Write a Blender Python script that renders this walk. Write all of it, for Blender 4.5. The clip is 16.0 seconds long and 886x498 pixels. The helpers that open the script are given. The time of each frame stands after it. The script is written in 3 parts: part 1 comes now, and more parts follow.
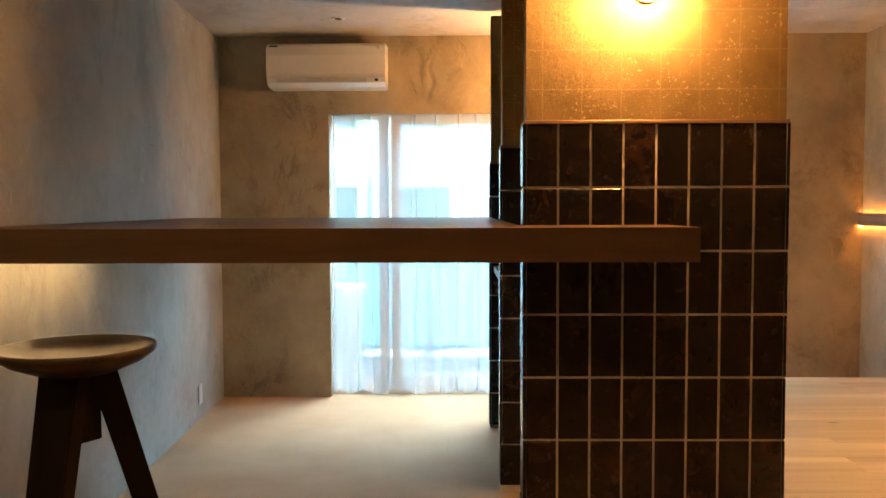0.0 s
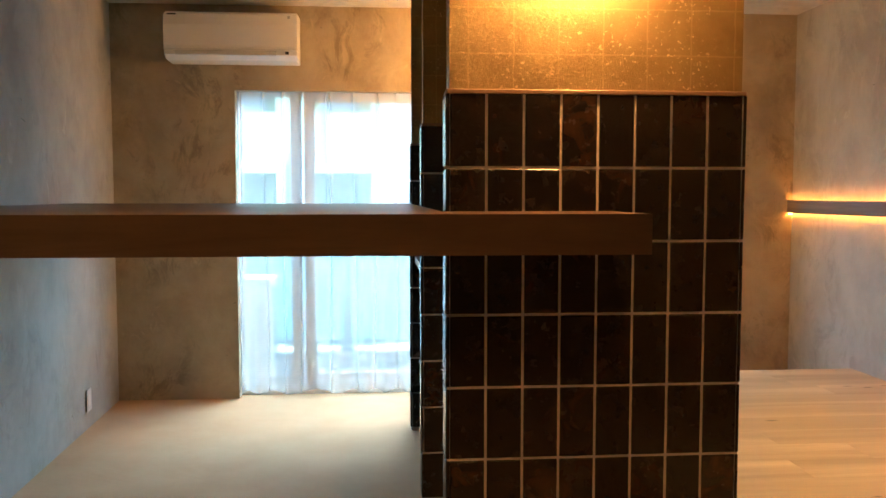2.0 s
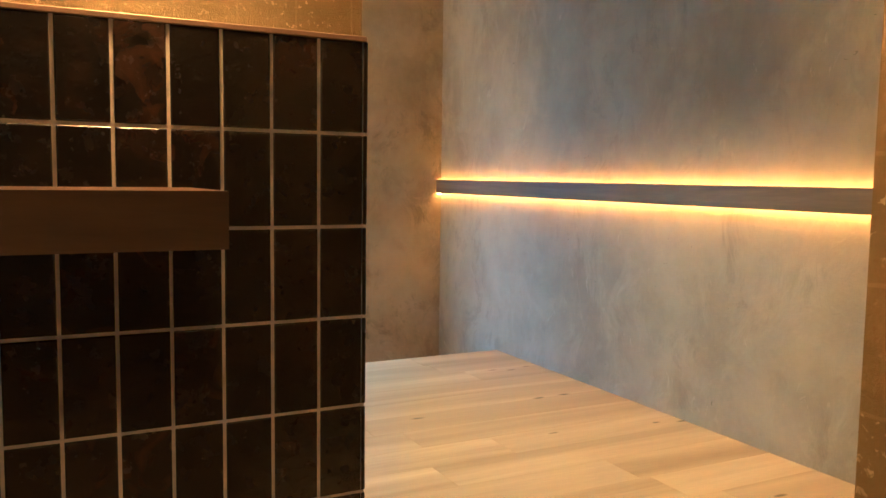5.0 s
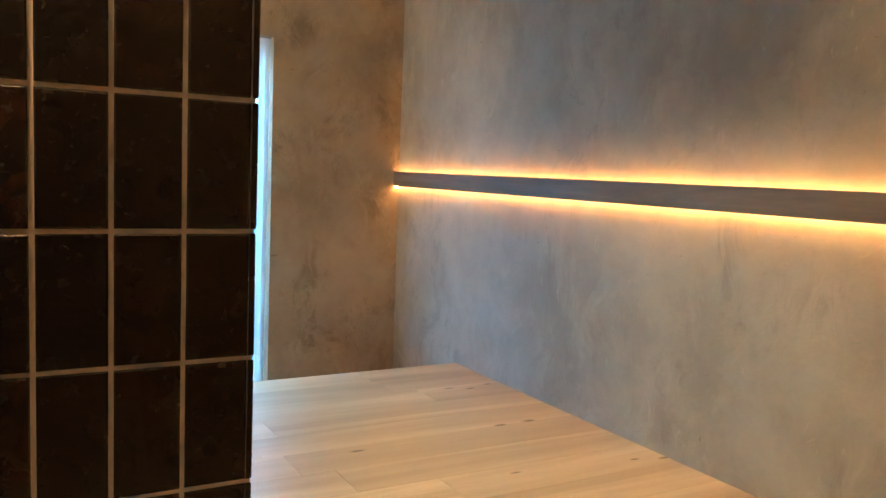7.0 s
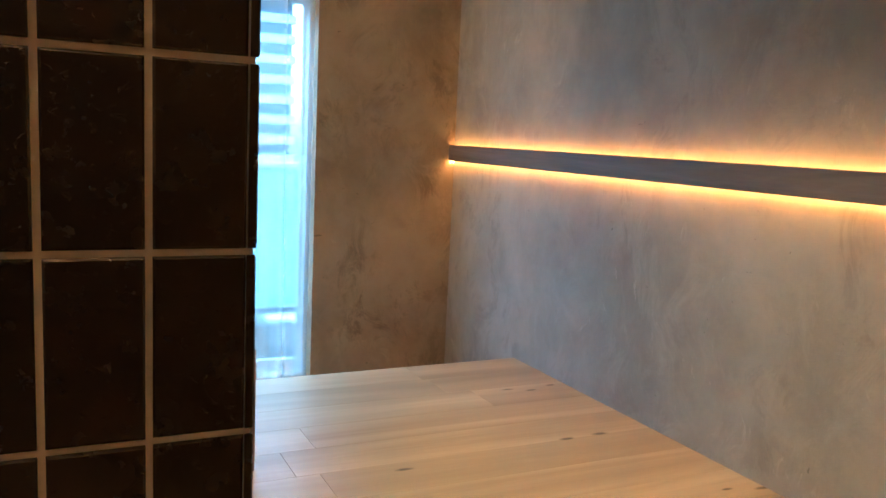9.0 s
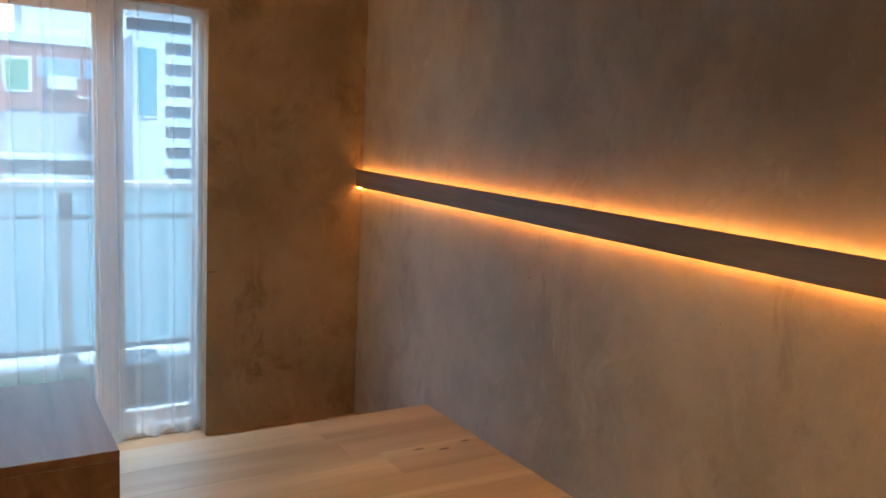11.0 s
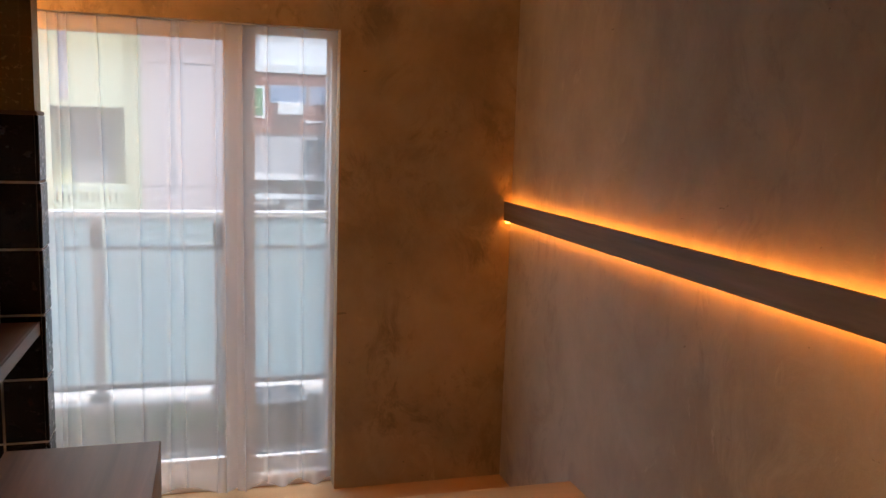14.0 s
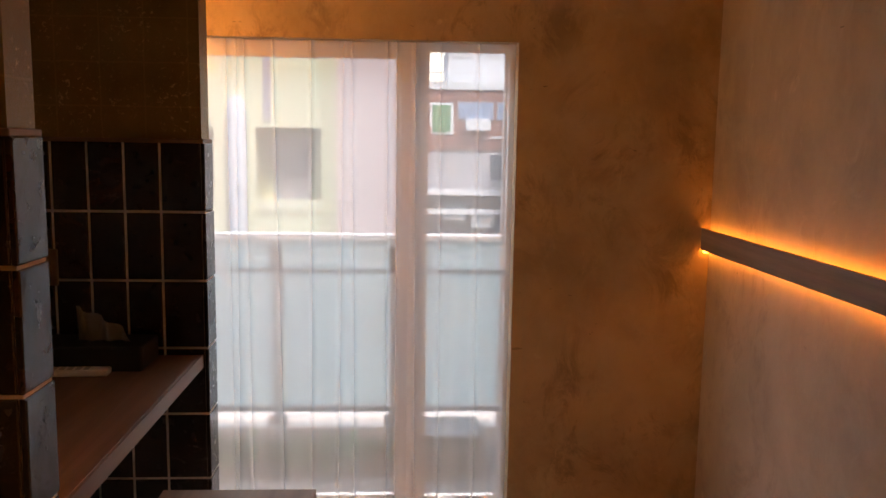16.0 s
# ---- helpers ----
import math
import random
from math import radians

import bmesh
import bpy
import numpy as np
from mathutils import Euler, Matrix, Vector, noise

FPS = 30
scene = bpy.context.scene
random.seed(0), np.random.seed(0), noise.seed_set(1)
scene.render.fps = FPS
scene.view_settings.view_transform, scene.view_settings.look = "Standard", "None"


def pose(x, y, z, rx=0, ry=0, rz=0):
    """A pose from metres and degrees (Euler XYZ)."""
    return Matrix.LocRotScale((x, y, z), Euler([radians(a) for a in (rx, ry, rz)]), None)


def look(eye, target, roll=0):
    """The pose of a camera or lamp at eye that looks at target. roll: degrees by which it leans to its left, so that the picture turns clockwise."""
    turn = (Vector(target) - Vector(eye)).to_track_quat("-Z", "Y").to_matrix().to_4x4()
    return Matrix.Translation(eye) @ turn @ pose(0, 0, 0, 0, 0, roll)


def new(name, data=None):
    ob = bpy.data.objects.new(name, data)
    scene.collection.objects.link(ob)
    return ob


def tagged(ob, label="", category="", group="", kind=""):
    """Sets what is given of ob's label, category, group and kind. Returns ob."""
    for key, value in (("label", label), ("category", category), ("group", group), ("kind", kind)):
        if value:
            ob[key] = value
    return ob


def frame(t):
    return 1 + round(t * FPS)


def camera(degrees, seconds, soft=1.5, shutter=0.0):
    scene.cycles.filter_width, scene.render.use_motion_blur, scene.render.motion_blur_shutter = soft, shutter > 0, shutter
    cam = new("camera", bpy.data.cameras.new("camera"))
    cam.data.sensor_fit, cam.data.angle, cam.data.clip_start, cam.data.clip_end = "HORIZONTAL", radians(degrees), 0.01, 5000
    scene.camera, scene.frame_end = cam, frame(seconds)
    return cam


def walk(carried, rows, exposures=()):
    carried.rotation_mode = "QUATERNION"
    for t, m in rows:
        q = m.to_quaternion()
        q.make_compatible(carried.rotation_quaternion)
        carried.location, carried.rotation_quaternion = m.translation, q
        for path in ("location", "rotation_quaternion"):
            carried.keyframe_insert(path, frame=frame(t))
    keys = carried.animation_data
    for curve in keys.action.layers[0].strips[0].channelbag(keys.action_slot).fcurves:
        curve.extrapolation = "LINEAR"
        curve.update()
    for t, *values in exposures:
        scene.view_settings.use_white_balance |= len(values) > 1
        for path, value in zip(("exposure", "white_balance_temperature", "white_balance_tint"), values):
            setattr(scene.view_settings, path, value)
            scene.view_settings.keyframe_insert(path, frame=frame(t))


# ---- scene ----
cam = camera(57.2, 16.0)
PATH = [
    (0, (-0.025, 0.021, 1.277), (-0.058, 2.018, 1.177), -0.2),
    (0.5, (-0.061, 0.119, 1.277), (-0.079, 2.116, 1.183), -0.3),
    (1, (-0.071, 0.207, 1.268), (-0.049, 2.204, 1.168), -0.3),
    (1.5, (-0.048, 0.279, 1.27), (0.029, 2.275, 1.158), -0.1),
    (2, (0.006, 0.375, 1.266), (0.16, 2.365, 1.135), 0.0),
    (2.5, (0.063, 0.451, 1.256), (0.329, 2.428, 1.104), 0.2),
    (3, (0.096, 0.533, 1.254), (0.517, 2.481, 1.092), 0.4),
    (3.5, (0.112, 0.629, 1.256), (0.707, 2.531, 1.086), 0.6),
    (4, (0.154, 0.697, 1.254), (0.904, 2.544, 1.087), 0.8),
    (4.5, (0.238, 0.773, 1.25), (1.088, 2.575, 1.082), 0.9),
    (5, (0.327, 0.864, 1.251), (1.238, 2.635, 1.076), 0.8),
    (7.5, (0.662, 1.334, 1.245), (1.643, 3.066, 1.046), 2.4),
    (8, (0.699, 1.388, 1.253), (1.618, 3.149, 1.017), 2.0),
    (8.5, (0.73, 1.491, 1.236), (1.608, 3.269, 0.977), 1.7),
    (9, (0.774, 1.626, 1.271), (1.638, 3.41, 1.0), 2.7),
    (9.5, (0.805, 1.728, 1.389), (1.713, 3.488, 1.11), 3.4),
    (10, (0.873, 1.76, 1.445), (1.9, 3.449, 1.141), 3.1),
    (10.2, (0.885, 1.768, 1.45), (1.943, 3.438, 1.147), 3.7),
    (12.5, (1.158, 2.152, 1.501), (2.037, 3.924, 1.204), 1.2),
    (13, (1.233, 2.173, 1.5), (2.024, 3.985, 1.199), 2.1),
    (13.5, (1.371, 2.176, 1.523), (2.068, 4.027, 1.223), 2.7),
    (14, (1.421, 2.196, 1.519), (1.975, 4.097, 1.236), 1.9),
    (14.5, (1.455, 2.309, 1.541), (1.807, 4.254, 1.237), 1.2),
    (15, (1.470, 2.418, 1.547), (1.711, 4.380, 1.242), 0.65),
    (15.5, (1.498, 2.444, 1.552), (1.662, 4.417, 1.267), 0.8),
    (16, (1.499, 2.457, 1.543), (1.605, 4.438, 1.283), 0.9),
]
EXPOSURES = [(0, 3.9, 4600, -16), (3, 3.85, 4300, -18), (5, 4.15, 3700, -24), (7.5, 3.85, 3480, -22), (9, 3.7, 3600, -19), (10.2, 3.35, 4050, -14), (12.3, 2.4, 5500, 0), (14, 2.55, 6200, 9), (16, 2.6, 6900, 15)]
walk(cam, [(t, look(eye, target, roll)) for t, eye, target, roll in PATH], EXPOSURES)

# ---- daylight ----
world = bpy.data.worlds.new("overcast_sky")
scene.world = world
world.use_nodes = True
wn = world.node_tree.nodes
sky = wn.new("ShaderNodeTexSky")
sky.sky_type = "NISHITA"
sky.sun_disc = False
sky.sun_elevation, sky.sun_rotation = radians(55), radians(20)
sky.air_density, sky.dust_density = 1.0, 4.0
wn["Background"].inputs["Strength"].default_value = 0.075
world.node_tree.links.new(sky.outputs["Color"], wn["Background"].inputs["Color"])
sun = new("sun", bpy.data.lights.new("sun", "SUN"))
sun.data.energy, sun.data.angle, sun.data.color = 0.8, radians(15), (1.0, 0.98, 0.95)
sun.matrix_world = look((0, 0, 30), (-8, 22, 0))
# Added area lamp above the balcony, standing in for the sky's light indoors.
sky_fill = new("sky_fill", bpy.data.lights.new("sky_fill", "AREA"))
sky_fill.data.shape, sky_fill.data.size, sky_fill.data.size_y = "RECTANGLE", 3.4, 0.7
sky_fill.data.energy, sky_fill.data.color = 8.0, (0.66, 0.86, 1.0)
sky_fill.matrix_world = look((0.525, 6.25, 2.62), (0.525, 4.9, 1.0))
LED = (1.0, 0.245, 0.022)
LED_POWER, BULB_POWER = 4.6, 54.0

# ---- helpers of this place ----
def cubes(*boxes, bevel=0.0, seg=1):
    """Boxes (x0, y0, z0, x1, y1, z1) in one bmesh."""
    bm = bmesh.new()
    for x0, y0, z0, x1, y1, z1 in boxes:
        m = Matrix.LocRotScale(((x0 + x1) / 2, (y0 + y1) / 2, (z0 + z1) / 2), None, (x1 - x0, y1 - y0, z1 - z0))
        bmesh.ops.create_cube(bm, size=1, matrix=m)
    if bevel:
        bmesh.ops.bevel(bm, geom=bm.edges[:], offset=bevel, segments=seg, affect="EDGES", profile=0.5)
    return bm


def prism(points, z0, z1):
    """An upright prism over a plan outline."""
    bm = bmesh.new()
    low = [bm.verts.new((x, y, z0)) for x, y in points]
    high = [bm.verts.new((x, y, z1)) for x, y in points]
    bm.faces.new(low[::-1])
    bm.faces.new(high)
    for i in range(len(points)):
        j = (i + 1) % len(points)
        bm.faces.new((low[i], low[j], high[j], high[i]))
    bmesh.ops.recalc_face_normals(bm, faces=bm.faces[:])
    return bm


def lathe(profile, n=32, at=(0, 0, 0)):
    """A turned body from (radius, height) pairs."""
    bm = bmesh.new()
    rings = []
    for r, z in profile:
        rings.append([bm.verts.new((at[0] + r * math.cos(2 * math.pi * i / n), at[1] + r * math.sin(2 * math.pi * i / n), at[2] + z)) for i in range(n)])
    for a, b in zip(rings, rings[1:]):
        for i in range(n):
            bm.faces.new((a[i], a[(i + 1) % n], b[(i + 1) % n], b[i]))
    bm.faces.new(rings[0][::-1])
    bm.faces.new(rings[-1])
    bmesh.ops.recalc_face_normals(bm, faces=bm.faces[:])
    return bm


def rod(bm, a, b, r, n=8):
    """A round bar from a to b, added to bm."""
    a, b = Vector(a), Vector(b)
    turn = (b - a).to_track_quat("Z", "Y").to_matrix().to_4x4()
    bmesh.ops.create_cone(bm, cap_ends=True, segments=n, radius1=r, radius2=r, depth=(b - a).length, matrix=Matrix.Translation((a + b) / 2) @ turn)
    return bm


def mesh_of(name, bm, mat, smooth=False):
    me = bpy.data.meshes.new(name)
    bm.to_mesh(me)
    bm.free()
    me.materials.append(mat)
    if smooth:
        for p in me.polygons:
            p.use_smooth = True
    return me


def part(name, bm, mat, parent=None, label="", smooth=False):
    ob = new(name, mesh_of(name, bm, mat, smooth))
    ob.parent = parent
    if label:
        ob["label"] = label
    return ob


def thing(name, label, category, at=(0, 0, 0), group="", kind=""):
    ob = new(name)
    ob.location = at
    ob.empty_display_size = 0.05
    return tagged(ob, label, category, group, kind)


def setting(name, bm, mat, label, category, smooth=False):
    return tagged(part(name, bm, mat, None, "", smooth), label, category, "", "structure")


# ---- materials ----
class Nodes:
    """A small builder for a principled material."""
    def __init__(self, name, rough=0.6, metal=0.0):
        self.mat = bpy.data.materials.new(name)
        self.mat.use_nodes = True
        self.tree = self.mat.node_tree
        self.bsdf = self.tree.nodes["Principled BSDF"]
        self.bsdf.inputs["Roughness"].default_value = rough
        self.bsdf.inputs["Metallic"].default_value = metal
        self.coord = self.tree.nodes.new("ShaderNodeNewGeometry").outputs["Position"]

    def add(self, kind, **values):
        n = self.tree.nodes.new(kind)
        for k, v in values.items():
            n.inputs[k].default_value = v
        return n

    def link(self, a, b):
        self.tree.links.new(a, b)

    def scaled(self, x, y, z, source=None):
        n = self.add("ShaderNodeMapping", Scale=(x, y, z))
        self.link(source or self.coord, n.inputs["Vector"])
        return n.outputs["Vector"]

    def noise(self, scale, detail=5, rough=0.6, distort=0.0, vector=None):
        n = self.add("ShaderNodeTexNoise", Scale=scale, Detail=detail, Roughness=rough, Distortion=distort)
        self.link(vector or self.coord, n.inputs["Vector"])
        return n.outputs["Fac"]

    def ramp(self, fac, stops):
        n = self.tree.nodes.new("ShaderNodeValToRGB")
        els = n.color_ramp.elements
        while len(els) < len(stops):
            els.new(0.5)
        for e, (p, c) in zip(els, stops):
            e.position, e.color = p, (*c, 1) if len(c) == 3 else c
        self.link(fac, n.inputs["Fac"])
        return n.outputs["Color"]

    def mix(self, fac, a, b, mode="MIX"):
        n = self.tree.nodes.new("ShaderNodeMix")
        n.data_type, n.blend_type = "RGBA", mode
        for sock, v in ((n.inputs[0], fac), (n.inputs[6], a), (n.inputs[7], b)):
            if isinstance(v, (int, float)):
                sock.default_value = v
            elif isinstance(v, tuple):
                sock.default_value = (*v, 1)
            else:
                self.link(v, sock)
        return n.outputs[2]

    def math(self, op, a, b=0.0):
        n = self.tree.nodes.new("ShaderNodeMath")
        n.operation = op
        for sock, v in ((n.inputs[0], a), (n.inputs[1], b)):
            if isinstance(v, (int, float)):
                sock.default_value = v
            else:
                self.link(v, sock)
        return n.outputs[0]

    def colour(self, c):
        if isinstance(c, tuple):
            self.bsdf.inputs["Base Color"].default_value = (*c, 1)
        else:
            self.link(c, self.bsdf.inputs["Base Color"])
        return self

    def rough(self, fac, low, high):
        n = self.add("ShaderNodeMapRange")
        n.inputs["To Min"].default_value, n.inputs["To Max"].default_value = low, high
        self.link(fac, n.inputs["Value"])
        self.link(n.outputs[0], self.bsdf.inputs["Roughness"])
        return self

    def bump(self, height, strength=0.3, distance=0.01):
        n = self.add("ShaderNodeBump", Strength=strength, Distance=distance)
        self.link(height, n.inputs["Height"])
        self.link(n.outputs[0], self.bsdf.inputs["Normal"])
        return self

    def random(self):
        return self.tree.nodes.new("ShaderNodeObjectInfo").outputs["Random"]


def plain(name, colour, rough=0.5, metal=0.0, grain=60.0, vary=0.12):
    k = Nodes(name, rough, metal)
    f = k.noise(grain, 4)
    k.colour(k.mix(f, tuple(c * (1 - vary) for c in colour), tuple(min(1, c * (1 + vary)) for c in colour)))
    return k.bump(f, 0.06, 0.004).mat


def plaster(name, dark, mid, light, worn=0.35):
    """Trowelled mineral plaster: soft clouds, burnished smudges, pale arcs of the trowel, a few nicks."""
    k = Nodes(name, 0.75)
    warp = k.tree.nodes.new("ShaderNodeVectorMath")
    warp.operation = "MULTIPLY_ADD"
    drift = k.add("ShaderNodeTexNoise", Scale=2.1, Detail=2)
    k.link(k.coord, drift.inputs["Vector"])
    k.link(drift.outputs["Color"], warp.inputs[0])
    warp.inputs[1].default_value = (0.35, 0.35, 0.35)
    k.link(k.coord, warp.inputs[2])
    bent = warp.outputs[0]
    cloud = k.noise(1.7, 6, 0.62, 0.1)
    sweep = k.noise(5.5, 6, 0.66, 0.3, k.scaled(1.0, 1.0, 0.7, bent))
    patch = k.noise(2.4, 3, 0.5, 0.2)
    c = k.ramp(cloud, ((0.33, dark), (0.5, mid), (0.68, light)))
    c = k.mix(k.ramp(sweep, ((0.50, (0, 0, 0)), (0.72, (0.75,) * 3))), c, light)
    # burnished dark smudges in clusters, drawn out by the trowel
    rub = k.noise(9.0, 8, 0.74, 0.5, k.scaled(1.0, 1.0, 0.55, bent))
    smudge = k.math("MULTIPLY", k.ramp(rub, ((0.50, (0, 0, 0)), (0.62, (1.0,) * 3))), k.ramp(patch, ((0.46, (0, 0, 0)), (0.62, (worn,) * 3))))
    c = k.mix(smudge, c, tuple(d * 0.62 for d in dark))
    # pale arcs
    arc = k.noise(13.0, 5, 0.7, 1.4, k.scaled(1.0, 1.0, 0.45, bent))
    paler = k.math("MULTIPLY", k.ramp(arc, ((0.60, (0, 0, 0)), (0.70, (0.55,) * 3))), k.ramp(k.noise(3.1, 3), ((0.45, (0, 0, 0)), (0.6, (1,) * 3))))
    c = k.mix(paler, c, tuple(min(1, v * 1.22) for v in light))
    # small dark nicks
    nick = k.math("MULTIPLY", k.ramp(k.noise(38, 2, 0.4, 0.8, k.scaled(0.6, 0.6, 1.3)), ((0.74, (0, 0, 0)), (0.78, (1,) * 3))), k.ramp(k.noise(2.7, 2), ((0.5, (0, 0, 0)), (0.58, (0.7,) * 3))))
    c = k.mix(nick, c, tuple(d * 0.4 for d in dark))
    k.colour(c)
    k.rough(sweep, 0.5, 0.88)
    fine = k.noise(55, 5, 0.6)
    height = k.math("ADD", k.math("ADD", sweep, k.math("MULTIPLY", rub, 0.35)), k.math("MULTIPLY", fine, 0.08))
    return k.bump(height, 0.28, 0.02).mat


KNOTS = ((2.40, 4.335, 0.014), (2.49, 4.30, 0.013), (2.605, 4.335, 0.012), (2.325, 3.80, 0.016), (2.46, 3.803, 0.017), (2.66, 3.27, 0.016),
         (2.55, 3.30, 0.012), (1.71, 3.745, 0.015), (2.05, 2.62, 0.011), (2.38, 2.55, 0.014), (1.62, 2.85, 0.010), (2.10, 3.36, 0.012))


def timber(name, dark, light, along="x", rough=0.45, scale=1.0, knots=False, vary=0.35):
    """Sawn wood, its grain along one axis; each board differs by its random number."""
    k = Nodes(name, rough)
    s = {"x": (0.7, 9, 9), "y": (9, 0.7, 9), "z": (9, 9, 0.7)}[along]
    rnd = k.random()
    shift = k.add("ShaderNodeVectorMath")
    shift.operation = "ADD"
    k.link(k.scaled(*[v * scale for v in s]), shift.inputs[0])
    comb = k.add("ShaderNodeCombineXYZ")
    for i in range(3):
        k.link(k.math("MULTIPLY", rnd, 17.0 + 9 * i), comb.inputs[i])
    k.link(comb.outputs[0], shift.inputs[1])
    v = shift.outputs[0]
    broad = k.noise(0.9, 5, 0.6, 1.2, v)
    grain = k.noise(7.0, 6, 0.65, 0.6, v)
    f = k.math("ADD", k.math("MULTIPLY", broad, 0.8), k.math("MULTIPLY", grain, 0.2))
    c = k.ramp(f, ((0.32, dark), (0.66, light)))
    tone = k.math("ADD", k.math("MULTIPLY", rnd, vary), 1 - vary / 2)
    c = k.mix(1.0, c, k.ramp(tone, ((0.6, (0.78, 0.76, 0.74)), (1.2, (1, 1, 1)))), "MULTIPLY")
    if knots:
        c = k.mix(k.ramp(k.noise(1.3, 3, 0.5, 0.6, v), ((0.46, (0, 0, 0)), (0.66, (0.6,) * 3))), c, tuple(d * 0.85 for d in dark))
        wobble = k.math("MULTIPLY", k.math("SUBTRACT", k.noise(30, 2), 0.5), 0.9)
        sep = k.add("ShaderNodeSeparateXYZ")
        k.link(k.coord, sep.inputs[0])
        for x, y, size in KNOTS:
            dx = k.math("DIVIDE", k.math("SUBTRACT", sep.outputs[0], x), size * 2.3)
            dy = k.math("DIVIDE", k.math("SUBTRACT", sep.outputs[1], y), size * 0.75)
            far = k.math("ADD", k.math("SQRT", k.math("ADD", k.math("MULTIPLY", dx, dx), k.math("MULTIPLY", dy, dy))), wobble)
            c = k.mix(k.ramp(far, ((0.35, (0.88,) * 3), (1.0, (0, 0, 0)))), c, tuple(d * 0.22 for d in dark))
    k.colour(c)
    k.rough(grain, rough - 0.08, rough + 0.12)
    return k.bump(grain, 0.12, 0.003).mat


def glow(name, colour, power):
    m = bpy.data.materials.new(name)
    m.use_nodes = True
    t = m.node_tree
    t.nodes.remove(t.nodes["Principled BSDF"])
    e = t.nodes.new("ShaderNodeEmission")
    e.inputs["Color"].default_value, e.inputs["Strength"].default_value = (*colour, 1), power
    t.links.new(e.outputs[0], t.nodes["Material Output"].inputs["Surface"])
    return m


def sheer():
    """Sheer white voile: part open weave, part cloth that passes and scatters light."""
    k = Nodes("sheer_voile", 0.9)
    t = k.tree
    open_, cloth, thru, both, out = (t.nodes.new("ShaderNode" + s) for s in ("BsdfTransparent", "BsdfDiffuse", "BsdfTranslucent", "MixShader", "MixShader"))
    cloth.inputs["Color"].default_value = thru.inputs["Color"].default_value = (0.85, 0.87, 0.89, 1)
    both.inputs[0].default_value = 0.55
    k.link(cloth.outputs[0], both.inputs[1])
    k.link(thru.outputs[0], both.inputs[2])
    out.inputs[0].default_value = 0.28
    k.link(open_.outputs[0], out.inputs[1])
    k.link(both.outputs[0], out.inputs[2])
    k.link(out.outputs[0], t.nodes["Material Output"].inputs["Surface"])
    return k.mat


def wired_glass():
    """Clear pane with a diamond wire mesh inside."""
    k = Nodes("wired_glass", 0.05)
    t = k.tree
    sep = k.add("ShaderNodeSeparateXYZ")
    k.link(k.coord, sep.inputs[0])
    x, z = sep.outputs[0], k.math("MULTIPLY", sep.outputs[2], 0.62)
    lines = None
    for op in ("ADD", "SUBTRACT"):
        f = k.math("FRACT", k.math("MULTIPLY", k.math(op, x, z), 34.0))
        hit = k.math("LESS_THAN", f, 0.055)
        lines = hit if lines is None else k.math("MAXIMUM", lines, hit)
    clear, gloss, wire, pane, out = (t.nodes.new("ShaderNode" + s) for s in ("BsdfTransparent", "BsdfGlossy", "BsdfDiffuse", "MixShader", "MixShader"))
    gloss.inputs["Roughness"].default_value = 0.03
    wire.inputs["Color"].default_value = (0.25, 0.26, 0.27, 1)
    pane.inputs[0].default_value = 0.05
    k.link(clear.outputs[0], pane.inputs[1])
    k.link(gloss.outputs[0], pane.inputs[2])
    k.link(k.math("MULTIPLY", lines, 0.17), out.inputs[0])
    k.link(pane.outputs[0], out.inputs[1])
    k.link(wire.outputs[0], out.inputs[2])
    k.link(out.outputs[0], t.nodes["Material Output"].inputs["Surface"])
    return k.mat


def tile_glaze():
    k = Nodes("black_brown_glaze", 0.3)
    rnd = k.random()
    cloud = k.noise(14, 5, 0.6, 1.0)
    rust = k.math("MULTIPLY", k.ramp(cloud, ((0.44, (0, 0, 0)), (0.66, (1,) * 3))), k.ramp(rnd, ((0.55, (0.08,) * 3), (0.98, (0.9,) * 3))))
    k.colour(k.mix(rust, (0.008, 0.0062, 0.0055), (0.055, 0.024, 0.010)))
    k.bsdf.inputs["Specular IOR Level"].default_value = 0.45
    k.rough(k.noise(30, 4), 0.14, 0.36)
    wave = k.noise(16, 3, 0.5)
    pit = k.noise(120, 3, 0.6)
    return k.bump(k.math("ADD", wave, k.math("MULTIPLY", k.ramp(pit, ((0.60, (0,) * 3), (0.70, (1,) * 3))), 0.17)), 0.5, 0.006).mat


